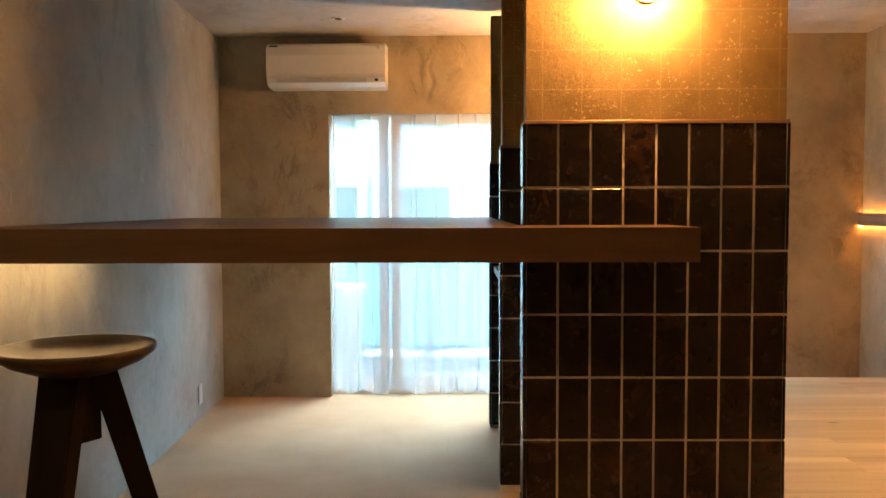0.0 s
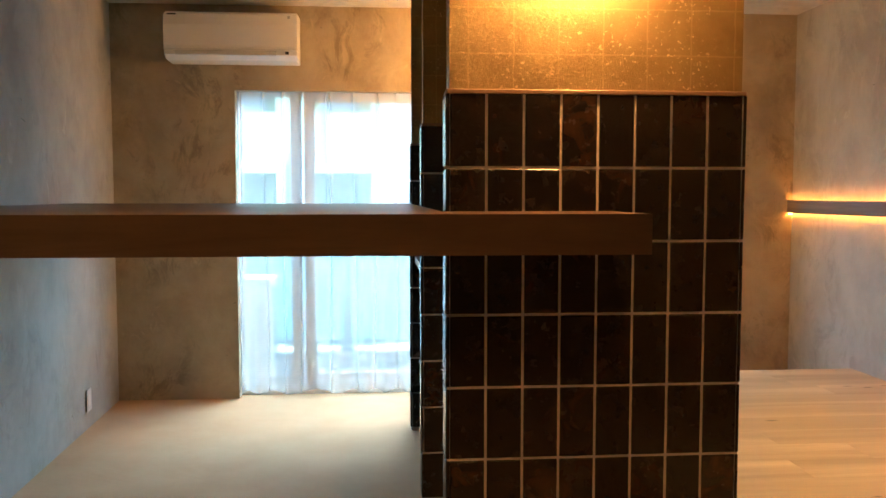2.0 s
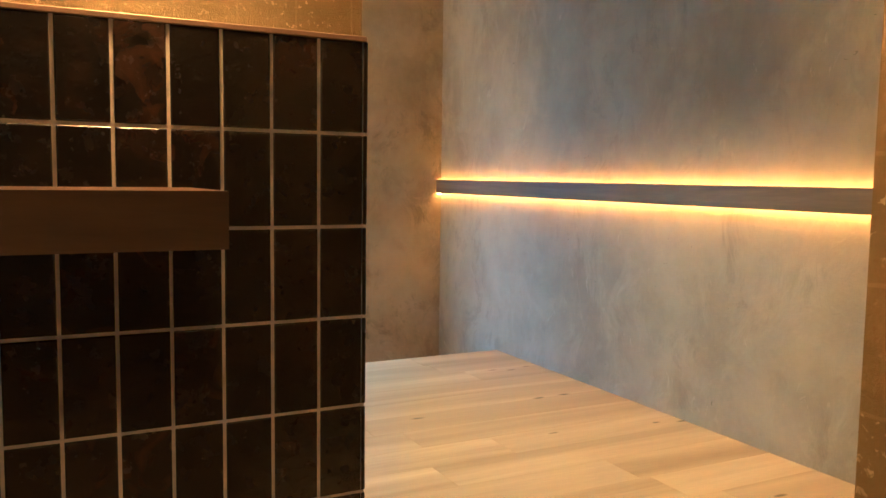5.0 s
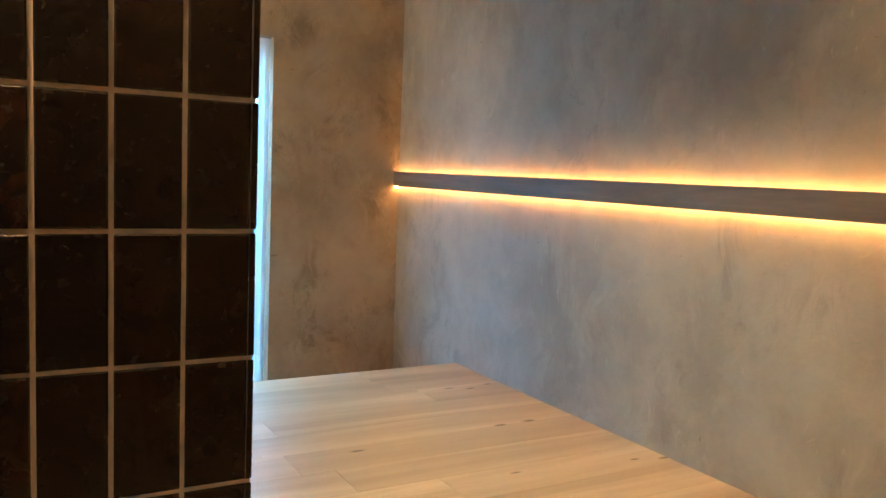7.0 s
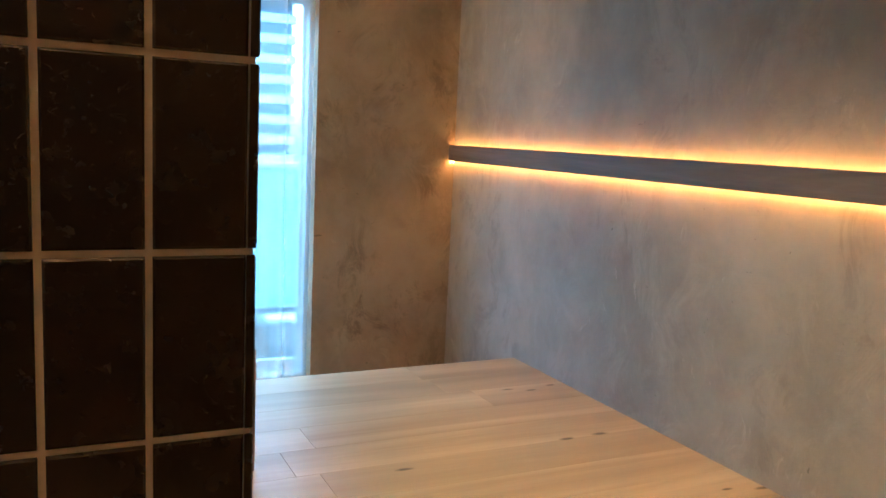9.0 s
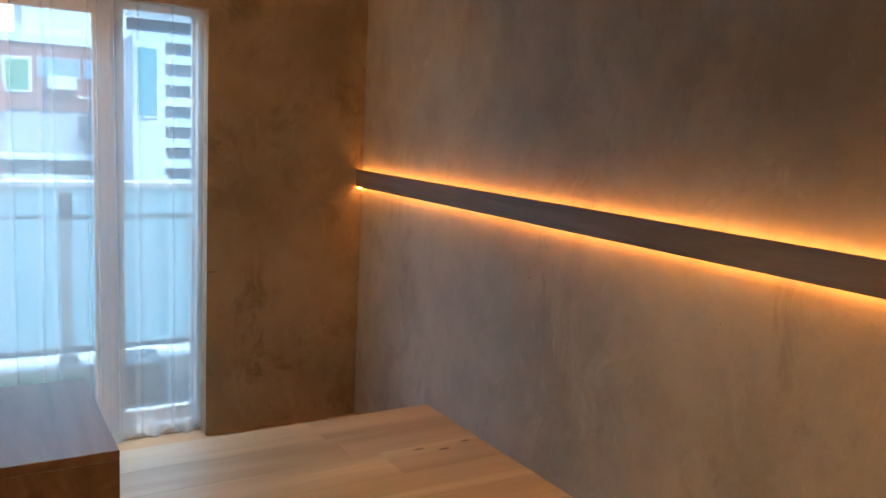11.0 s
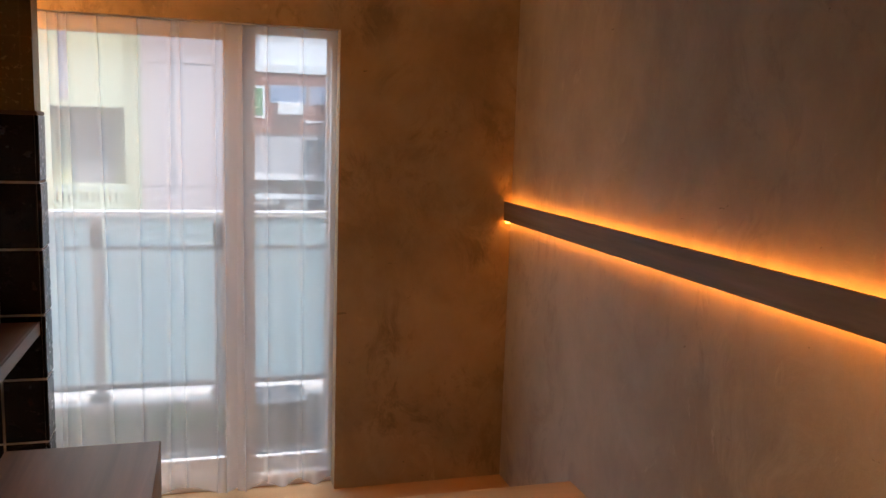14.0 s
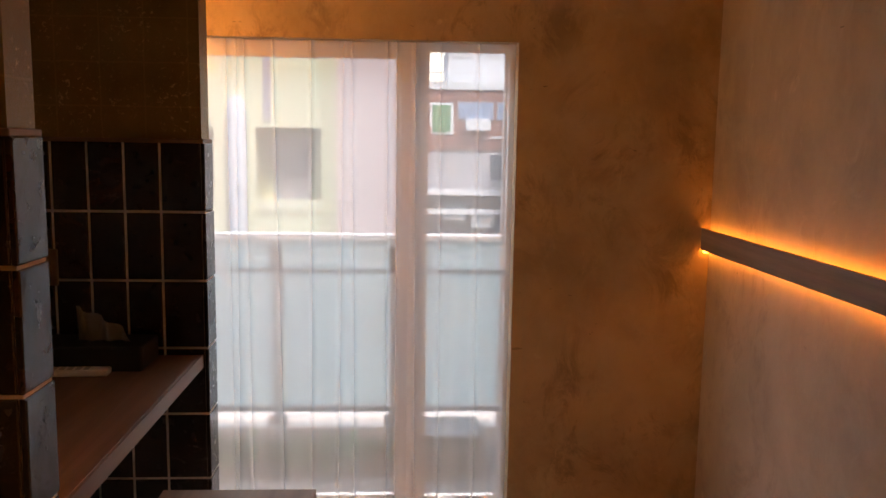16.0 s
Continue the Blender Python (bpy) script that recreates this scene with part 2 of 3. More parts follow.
def gold_leaf():
    """Gold leaf on paper: squares of leaf with faint laps and small losses."""
    k = Nodes("gold_leaf", 0.42, 0.6)
    sep = k.add("ShaderNodeSeparateXYZ")
    k.link(k.coord, sep.inputs[0])
    lap = None
    for out in (sep.outputs[0], sep.outputs[2]):
        f = k.math("FRACT", k.math("ADD", k.math("MULTIPLY", out, 8.6), k.math("MULTIPLY", k.noise(20, 2), 0.06)))
        hit = k.math("LESS_THAN", f, 0.035)
        lap = hit if lap is None else k.math("MAXIMUM", lap, hit)
    wrinkle = k.noise(110, 6, 0.75, 1.2)
    cloud = k.noise(6, 4, 0.6)
    c = k.ramp(cloud, ((0.3, (0.19, 0.13, 0.040)), (0.7, (0.29, 0.21, 0.074))))
    c = k.mix(k.math("MULTIPLY", lap, 0.12), c, (0.70, 0.50, 0.20))
    c = k.mix(k.ramp(wrinkle, ((0.58, (0, 0, 0)), (0.68, (0.6,) * 3))), c, (0.22, 0.12, 0.04))
    # Sparkle of the leaf put into the colour as bright dots.
    glint = k.ramp(k.noise(95, 3, 0.6, 0.5), ((0.60, (0, 0, 0)), (0.68, (1,) * 3)))
    c = k.mix(k.math("MULTIPLY", glint, k.ramp(k.noise(7, 3), ((0.4, (0, 0, 0)), (0.6, (0.45,) * 3)))), c, (0.95, 0.72, 0.36))
    k.colour(c)
    k.rough(wrinkle, 0.32, 0.58)
    return k.bump(k.math("ADD", wrinkle, k.math("MULTIPLY", lap, 0.2)), 0.5, 0.006).mat


def woven_floor():
    k = Nodes("woven_floor", 0.8)
    w = k.add("ShaderNodeTexWave", Scale=42.0, Distortion=0.6, Detail=2)
    w.bands_direction = "Y"
    k.link(k.coord, w.inputs["Vector"])
    cloud = k.noise(2.2, 5)
    c = k.ramp(cloud, ((0.3, (0.50, 0.33, 0.165)), (0.7, (0.60, 0.42, 0.235))))
    fine = k.noise(160, 3)
    k.colour(k.mix(k.math("MULTIPLY", fine, 0.35), c, (0.28, 0.19, 0.10)))
    return k.bump(k.math("ADD", w.outputs["Fac"], fine), 0.25, 0.004).mat


PLASTER = plaster("grey_plaster", (0.29, 0.275, 0.235), (0.37, 0.355, 0.305), (0.45, 0.435, 0.385))
PLASTER_WARM = plaster("khaki_plaster", (0.225, 0.185, 0.118), (0.335, 0.28, 0.185), (0.415, 0.355, 0.245), 0.66)
PLASTER_PALE = plaster("pale_plaster", (0.42, 0.40, 0.37), (0.55, 0.53, 0.49), (0.64, 0.62, 0.58))
GLAZE = tile_glaze()
GROUT = plain("grey_grout", (0.60, 0.55, 0.49), 0.9, 0, 120, 0.12)
GOLD = gold_leaf()
COPPER_TRIM = plain("copper_trim", (0.20, 0.13, 0.08), 0.5, 0.4)
FLOOR = woven_floor()
OAK = timber("oak_boards", (0.32, 0.235, 0.125), (0.62, 0.505, 0.31), "x", 0.38, 0.34, True, 0.12)
WALNUT = timber("walnut_counter", (0.065, 0.037, 0.021), (0.16, 0.096, 0.055), "x", 0.36)
WALNUT_Y = timber("walnut_desk", (0.11, 0.058, 0.037), (0.28, 0.16, 0.10), "y", 0.4)
BOX_WOOD = timber("brown_bench_wood", (0.10, 0.06, 0.038), (0.22, 0.145, 0.095), "y", 0.42)
BATTEN_WOOD = timber("weathered_batten", (0.11, 0.09, 0.08), (0.26, 0.22, 0.20), "y", 0.6)
STOOL_WOOD = timber("dark_stool_wood", (0.006, 0.004, 0.003), (0.016, 0.010, 0.007), "z", 0.6)
# Lamplight on the seat is put into its tone, lighter than the legs.
SEAT_WOOD = timber("stool_seat_wood", (0.010, 0.006, 0.0035), (0.045, 0.027, 0.013), "x", 0.42, 1.4)
STOOL_WOOD.node_tree.nodes["Principled BSDF"].inputs["Specular IOR Level"].default_value = 0.15
WHITE_PLASTIC = plain("white_plastic", (0.74, 0.72, 0.68), 0.35, 0, 40, 0.02)
GREY_PLASTIC = plain("grey_plastic", (0.40, 0.40, 0.39), 0.4, 0, 40, 0.04)
FLAP_PLASTIC = plain("pale_flap_plastic", (0.60, 0.59, 0.57), 0.35, 0, 40, 0.02)
DARK_PLASTIC = plain("dark_plastic", (0.012, 0.012, 0.013), 0.45, 0, 40, 0.1)
ALU = plain("white_aluminium", (0.70, 0.71, 0.72), 0.4, 0.1, 30, 0.03)
STEEL = plain("grey_painted_steel", (0.20, 0.22, 0.24), 0.45, 0.2)
VOILE = sheer()
GLASS = wired_glass()
TISSUE = plain("white_tissue", (0.84, 0.81, 0.77), 0.9, 0, 90, 0.04)
STRIP = glow("led_strip", LED, LED_POWER)
STRIP_DIM = glow("led_strip_counter", (1.0, 0.46, 0.15), LED_POWER * 0.8)
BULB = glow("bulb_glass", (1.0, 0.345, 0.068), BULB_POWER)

# ---- shell of the room ----
FAR, RIGHT, TOP = 5.47, 2.675, 2.42
setting("floor", cubes((-2.0, -2.2, -0.15, 2.9, 5.70, 0.0)), FLOOR, "beige fine woven floor covering", "floor")
setting("wall_left", prism([(-1.609, 5.47), (-1.315, -2.0), (-1.5, -2.0), (-1.80, 5.47)], 0, 2.6), PLASTER, "grey trowelled plaster wall with cloudy marks", "wall")
setting("wall_right", cubes((RIGHT, -2.0, 0, RIGHT + 0.15, FAR, 2.6)), PLASTER, "grey trowelled plaster wall behind a lit batten", "wall")
setting("wall_back", cubes((-1.6, -2.15, 0, 2.83, -2.0, 2.6)), PLASTER, "grey trowelled plaster wall", "wall")
WL, WR, WT = -0.876, 1.926, 1.908
setting("wall_far", cubes((-1.85, FAR, 0, WL, FAR + 0.2, 2.6), (WR, FAR, 0, 2.85, FAR + 0.2, 2.6), (WL, FAR, WT, WR, FAR + 0.2, 2.6)), PLASTER_WARM,
        "khaki trowelled plaster wall round the window", "wall")
setting("ceiling", prism([(-1.9, 3.9), (2.9, 3.9), (2.9, 5.68), (-1.9, 5.68)], TOP, TOP + 0.15), PLASTER_PALE, "pale mottled plaster ceiling", "ceiling")
setting("ceiling_soffit", prism([(-1.7, -2.1), (2.83, -2.1), (2.83, 4.6), (0.15, 4.6), (-1.64, 4.14)], 2.37, 2.43), PLASTER_PALE, "slightly lower pale plaster soffit", "ceiling")
setting("wall_wing", cubes((0.992, 1.23, 0, RIGHT, 1.33, 2.37)), GOLD, "short dull gold wing wall beside the raised floor", "wall")

# ---- tiled partitions ----
PITCH_X, PITCH_Z, CAP_Z, LEFT_EDGE, RIGHT_EDGE = 0.0965, 0.190, 1.528, 0.181, 0.953


def tile_mesh(w, h, t):
    """A pressed tile, its face in the plane y = -t, with eased edges."""
    bm = bmesh.new()
    rings = []
    for inset, y in ((0.0, 0.0), (0.0, -t + 0.002), (0.0025, -t)):
        rings.append([bm.verts.new(p) for p in ((inset, y, inset), (w - inset, y, inset), (w - inset, y, h - inset), (inset, y, h - inset))])
    for a, b in zip(rings, rings[1:]):
        for i in range(4):
            bm.faces.new((a[i], a[(i + 1) % 4], b[(i + 1) % 4], b[i]))
    bm.faces.new(rings[-1])
    bmesh.ops.recalc_face_normals(bm, faces=bm.faces[:])
    return mesh_of("tile", bm, GLAZE)


JOINT = 0.0072
TILE = tile_mesh(PITCH_X - JOINT, PITCH_Z - JOINT, 0.010)
TILE_WIDE = tile_mesh(PITCH_X - JOINT + 0.016, PITCH_Z - JOINT, 0.010)
TILE_SIDE = tile_mesh(0.100, PITCH_Z - JOINT, 0.010)


def partition(name, y, dx=0.0, dz=0.0, depth=0.10, wide=False):
    X0, X1, TOP_Z = LEFT_EDGE + dx, RIGHT_EDGE + dx + 0.016 * wide, CAP_Z + dz
    core = setting(name, cubes((X0 - 0.004, y + 0.0032, 0, X1 + 0.004, y + depth, TOP_Z - 0.004)), GROUT, "dark glazed tile partition with gold leaf above", "partition")
    part("gold_panel", cubes((X0 + 0.002, y + 0.010, TOP_Z + 0.008, X1 - 0.002, y + depth - 0.002, 2.37)), GOLD, core, "gold leaf covered upper wall")
    part("trim_strip", cubes((X0 - 0.006, y - 0.003, TOP_Z - 0.004, X1 + 0.006, y + depth + 0.004, TOP_Z + 0.008), bevel=0.002), COPPER_TRIM, core, "thin copper-brown cap strip")
    rnd = random.Random(int(y * 100))
    for row in range(8):
        z = TOP_Z - 0.004 - PITCH_Z * (row + 1) + JOINT
        for col in range(8):
            ob = new("tile", TILE_WIDE if wide and col == 7 else TILE)
            ob.parent = core
            ob.matrix_local = pose(X0 + col * PITCH_X + JOINT / 2, y + 0.009 + rnd.uniform(-0.001, 0.001), z, rnd.uniform(-0.35, 0.35), 0, rnd.uniform(-0.5, 0.5))
        for x, turn, y0 in ((X0 + 0.002, -90, y + 0.1), (X1 - 0.002, 90, y)):
            ob = new("tile", TILE_SIDE)
            ob.parent = core
            ob.matrix_local = pose(x + rnd.uniform(-0.001, 0.001), y0, z, rnd.uniform(-0.3, 0.3), 0, turn + rnd.uniform(-0.4, 0.4))
    return core


partition("partition_1", 2.445)
partition("partition_2", 3.63, -0.004, 0.018)
partition("partition_3", 4.70, -0.008, 0.006, wide=True)

# ---- raised oak floor ----
PZ, PX, PY0, PY1 = 0.286, 0.93, 1.33, 4.745
deck = setting("raised_floor", cubes((PX + 0.01, PY0, 0, RIGHT - 0.002, PY1 - 0.01, PZ - 0.018)), BOX_WOOD, "raised floor platform of light oak boards", "platform")
rnd = random.Random(4)
BOARD = (PY1 - PY0) / 18
for row in range(18):
    y = PY0 + row * BOARD
    cut = PX + rnd.uniform(0.35, 1.4)
    for x0, x1 in ((PX, cut), (cut, RIGHT - 0.002)):
        ob = part("plank", cubes((0.0003, 0.0003, 0, x1 - x0 - 0.0003, BOARD - 0.0003, 0.018), bevel=0.0005), OAK, deck)
        ob.location = (x0, y, PZ - 0.018)

# ---- window ----
window = thing("window_1", "wide white aluminium sliding window with wired glass", "window", (0.525, FAR + 0.13, 0), kind="structure")
inv = Matrix.Translation((-0.525, -FAR - 0.13, 0))


def wpart(name, bm, mat, parent, label=""):
    bm.transform(inv)
    return part(name, bm, mat, parent, label)


wpart("window_frame", cubes((WL, 5.56, 0.0, WL + 0.006, 5.66, WT), (WR - 0.019, 5.56, 0, WR, 5.66, WT), (WL + 0.006, 5.56, WT - 0.008, WR - 0.019, 5.66, WT), (WL + 0.006, 5.56, 0, WR - 0.019, 5.66, 0.05)), ALU, window)
# glass edges of the four leaves; the middle pair stands on the inner track
for n, (g0, g1, low, high) in enumerate(((-0.858, -0.557, 0.11, 1.885), (-0.400, 0.455, 0.13, 1.852), (0.595, 1.480, 0.13, 1.852), (1.606, 1.895, 0.11, 1.885))):
    y = 5.585 + 0.03 * (n in (0, 3))
    fa, fb = (g0 - 0.012 if n == 0 else g0 - 0.07), (g1 + 0.012 if n == 3 else g1 + 0.07)
    sash = wpart("sash", cubes((fa, y, 0.052, g0, y + 0.028, 1.9), (g1, y, 0.052, fb, y + 0.028, 1.9), (g0, y, high, g1, y + 0.028, 1.9), (g0, y, 0.052, g1, y + 0.028, low)), ALU, window)
    pane = wpart("pane", cubes((g0 - 0.002, y + 0.011, low - 0.002, g1 + 0.002, y + 0.017, high + 0.002)), GLASS, sash)
    pane.visible_shadow = False


def curtain(x0, x1, seed, z0, z1, nz, shift=0.0):
    """A sheer panel with thin uneven creases and a softly waving hem."""
    r = random.Random(seed)
    folds, x = [], x0 + 0.02
    while x < x1 - 0.02:
        folds.append((x, r.uniform(0.007, 0.011), r.uniform(0.5, 1.0), r.uniform(-0.035, 0.035)))
        x += r.choice((0.03, 0.10, 0.12, 0.13)) * r.uniform(0.8, 1.2)
    nx = int((x1 - x0) / 0.0028)
    bm = bmesh.new()
    grid = []
    for j in range(nz + 1):
        z = z0 + (z1 - z0) * j / nz
        f = z / WT
        row = []
        for i in range(nx + 1):
            x = x0 + (x1 - x0) * i / nx
            y = 0.004 * math.sin(x * 19 + seed) + 0.016 * (1 - f) ** 1.5 * math.sin(x * 33 + seed + 2 * math.sin(x * 7))
            dx = 0.0
            for fx, w, a, lean in folds:
                u = (x - fx - lean * (1 - f)) / w
                if abs(u) < 3:
                    y -= a * 0.022 * math.exp(-u * u)
                    dx -= 1.7 * w * u * math.exp(-u * u)
            low = 0.010 * math.sin(x * 33 + seed + 2 * math.sin(x * 7)) if j == 0 and z0 < 0.05 else 0.0
            row.append(bm.verts.new((x + dx, 5.525 + y + shift, z + low)))
        grid.append(row)
    for a, b in zip(grid, grid[1:]):
        for i in range(nx):
            bm.faces.new((a[i], a[i + 1], b[i + 1], b[i]))
    return bm


for a, b, s in ((WL + 0.003, 0.54, 3), (0.55, 1.535, 8), (1.53, WR - 0.003, 12)):
    cloth = thing("sheer_curtain", "white sheer voile curtain hanging before the window", "curtain", ((a + b) / 2, 5.525, 0), "sheer curtains")
    for nm, z0, z1, nz, off in (("cloth", 0.022, WT - 0.001, 14, 0.0), ("hem", 0.022, 0.10, 2, -0.003), ("header", WT - 0.06, WT - 0.001, 1, -0.003)):
        bm = curtain(a, b, s, z0, z1, nz, off)
        bm.transform(Matrix.Translation((-(a + b) / 2, -5.525, 0)))
        part(nm, bm, VOILE, cloth, smooth=True)

# ---- lit batten on the right wall ----
batten = thing("lit_batten", "weathered dark wood batten with warm light strips behind", "wall light", (RIGHT, 3.4, 1.2))
part("board", cubes((-0.036, -2.06, -0.046, -0.027, 2.065, 0.037), bevel=0.002), BATTEN_WOOD, batten)
part("carrier", cubes((-0.027, -2.06, -0.030, -0.001, 2.06, 0.018)), GREY_PLASTIC, batten)
part("light_strip", cubes((-0.026, -2.05, 0.0185, -0.016, 2.055, 0.024)), STRIP, batten, "warm glowing light strip")
part("light_strip", cubes((-0.026, -2.05, -0.040, -0.016, 2.04, -0.0305)), STRIP, batten, "warm glowing light strip")

part("strip_end", cubes((-0.026, 2.042, -0.056, -0.012, 2.064, -0.0305)), STRIP, batten, "bright end of the light strip")

# ---- bar counter ----
counter = thing("bar_counter", "broad thick walnut counter table beside the tiled partitions", "counter", (-0.4, 2.29, 1.226))
part("top", prism([(-0.99, -0.165), (1.005, -0.165), (1.005, 0.153), (0.563, 0.153), (0.563, 2.405), (-1.165, 2.405)], -0.090, 0.0), WALNUT, counter)
part("light_strip", cubes((-0.985, -0.1, -0.099, -0.965, 1.0, -0.0905)), STRIP_DIM, counter, "warm light strip under the counter")

# ---- bar stool ----
stool = thing("bar_stool", "dark wooden bar stool with a dished round seat", "stool", (-0.940, 1.95, -0.016))
bm = lathe([(0.03, 0.905), (0.095, 0.905), (0.150, 0.928), (0.178, 0.948), (0.183, 0.958), (0.181, 0.966), (0.172, 0.966), (0.14, 0.955), (0.09, 0.946), (0.03, 0.943)], 48)
part("seat", bm, SEAT_WOOD, stool, "dished seat with a grain toned lighter for lamplight", True)


def leg_mesh():
    bm = bmesh.new()
    top = [(-0.048, 0.02), (0.048, 0.02), (0.048, 0.085), (-0.048, 0.085)]
    low = [(-0.034, 0.275), (0.034, 0.275), (0.034, 0.325), (-0.034, 0.325)]
    a = [bm.verts.new((x, y, 0.016)) for x, y in low]
    b = [bm.verts.new((x, y, 0.915)) for x, y in top]
    bm.faces.new(a[::-1])
    bm.faces.new(b)
    for i in range(4):
        bm.faces.new((a[i], a[(i + 1) % 4], b[(i + 1) % 4], b[i]))
    bmesh.ops.recalc_face_normals(bm, faces=bm.faces[:])
    bmesh.ops.bevel(bm, geom=bm.edges[:], offset=0.004, segments=2, affect="EDGES")
    return mesh_of("leg", bm, STOOL_WOOD)


LEG, STOOL_TURN = leg_mesh(), 26
for ang in (30, 150, 270):
    ob = new("leg", LEG)
    ob.parent = stool
    ob.matrix_local = pose(0, 0, 0, 0, 0, ang + STOOL_TURN)
part("hub", prism([(0.055 * math.cos(a * math.pi / 3), 0.055 * math.sin(a * math.pi / 3)) for a in range(6)], 0.74, 0.90), STOOL_WOOD, stool)
bm = bmesh.new()
pts = [Matrix.Rotation(radians(a + STOOL_TURN), 3, "Z") @ Vector((0, 0.215, 0.34)) for a in (30, 150, 270)]
for p in pts:
    rod(bm, (0, 0, 0.34), p, 0.012)
part("footrest", bm, STOOL_WOOD, stool)

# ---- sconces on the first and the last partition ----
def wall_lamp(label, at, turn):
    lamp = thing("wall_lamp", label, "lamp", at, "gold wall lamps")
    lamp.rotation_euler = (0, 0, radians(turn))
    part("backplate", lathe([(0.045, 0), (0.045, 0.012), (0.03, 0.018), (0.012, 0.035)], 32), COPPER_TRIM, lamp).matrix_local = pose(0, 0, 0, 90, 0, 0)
    bm = bmesh.new()
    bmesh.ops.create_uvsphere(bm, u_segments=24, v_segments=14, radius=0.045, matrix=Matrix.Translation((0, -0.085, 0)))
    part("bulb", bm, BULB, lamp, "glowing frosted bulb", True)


wall_lamp("small glowing round glass wall lamp on gold leaf", (0.535, 2.454, 1.922), 0)
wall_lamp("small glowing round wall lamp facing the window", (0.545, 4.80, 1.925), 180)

# ---- air conditioner ----
ac = thing("air_conditioner", "white wall-mounted split air conditioner unit", "air conditioner", (-0.86, FAR, 2.06))
prof = [(0, 0.0), (0.14, 0.004), (0.185, 0.03), (0.20, 0.08), (0.205, 0.20), (0.195, 0.262), (0.15, 0.283), (0, 0.285)]
W2 = 0.385
bm = bmesh.new()
ends = [[bm.verts.new((sx * W2, -d, h)) for d, h in prof] for sx in (-1, 1)]
bm.faces.new(ends[0])
bm.faces.new(ends[1][::-1])
for i in range(len(prof)):
    j = (i + 1) % len(prof)
    bm.faces.new((ends[0][i], ends[0][j], ends[1][j], ends[1][i]))
bmesh.ops.recalc_face_normals(bm, faces=bm.faces[:])
bmesh.ops.bevel(bm, geom=[e for e in bm.edges if abs(e.verts[0].co.x - e.verts[1].co.x) < 1e-5], offset=0.006, segments=2, affect="EDGES")
part("body", bm, WHITE_PLASTIC, ac)
flap = part("flap", cubes((-0.32, -0.208, 0.012, 0.26, -0.192, 0.046), bevel=0.003), FLAP_PLASTIC, ac, "long pale grey air flap")
flap.matrix_local = pose(0, 0.012, 0.0, -4, 0, 0)
part("outlet_slot", cubes((-0.325, -0.199, 0.046, 0.265, -0.15, 0.050)), FLAP_PLASTIC, ac)
part("indicator", cubes((0.315, -0.203, 0.035, 0.335, -0.18, 0.05), bevel=0.002), DARK_PLASTIC, ac)
part("badge", cubes((-0.36, -0.2055, 0.255, -0.31, -0.18, 0.262)), DARK_PLASTIC, ac)
part("badge", cubes((0.33, -0.2055, 0.24, 0.345, -0.18, 0.255)), GREY_PLASTIC, ac)
part("front_seam", cubes((-0.384, -0.2065, 0.058, 0.384, -0.18, 0.0605)), FLAP_PLASTIC, ac)

# ---- ceiling downlight, then added fill lamps ----
down = thing("downlight", "small recessed ceiling downlight with a white ring", "lamp", (-0.73, 4.95, TOP))
part("ring", lathe([(0.036, -0.006), (0.040, -0.004), (0.040, 0.0)], 28), WHITE_PLASTIC, down)
part("lens", lathe([(0.022, -0.009), (0.024, -0.006)], 24), DARK_PLASTIC, down, "dark unlit lens")
# Unseen lamps in downlight shape, added to fill the room with warm light.
FILL_LENS = glow("fill_lens", (1.0, 0.55, 0.2), 8.0)
WARM, SOFT = (1.0, 0.38, 0.09), (1.0, 0.44, 0.14)
for x, y, watts, cone, tone in ((-0.85, 0.9, 2.5, 150, SOFT), (0.45, 1.0, 3.0, 115, WARM), (1.75, 3.15, 16.5, 100, SOFT)):
    lit = thing("downlight", "added warm fill lamp shaped as a recessed ceiling fitting", "lamp", (x, y, 2.37), "warm downlights")
    part("ring", lathe([(0.036, -0.006), (0.040, -0.004), (0.040, 0.0)], 28), WHITE_PLASTIC, lit)
    part("lens", lathe([(0.022, -0.009), (0.024, -0.006)], 24), FILL_LENS, lit, "glowing lens of the added fill lamp")
    beam = new("fill_beam", bpy.data.lights.new("fill_beam", "SPOT"))
    beam.data.energy, beam.data.color, beam.data.spot_size, beam.data.spot_blend, beam.data.shadow_soft_size = watts, tone, radians(cone), 1.0, 0.03
    beam.matrix_world = look((x, y, 2.352), (x, y + 0.001, 0))

# ---- socket on the left wall ----
sock = thing("wall_socket", "pale grey wall socket plate near the floor", "socket", (-1.577, 4.86, 0.16))
sock.rotation_euler = (0, 0, radians(2.25))
part("plate", cubes((0, -0.035, -0.06, 0.005, 0.035, 0.06), bevel=0.001), FLAP_PLASTIC, sock)
part("outlet", cubes((0.005, -0.012, -0.03, 0.0065, 0.012, 0.03)), WHITE_PLASTIC, sock)

# ---- desk in the niche ----
desk = thing("niche_desk", "walnut desk board spanning between two tiled partitions", "desk", (0.56, 4.2, 0.945))
part("top", cubes((-0.37, -0.469, -0.035, 0.388, 0.497, 0.0), bevel=0.002), WALNUT_Y, desk)
part("front_edge", cubes((0.3885, -0.469, -0.036, 0.394, 0.497, 0.001)), BOX_WOOD, desk, "pale worn front edge")

bench = thing("box_stool", "brown wooden box stool on the raised floor", "stool", (1.094, 4.175, PZ))
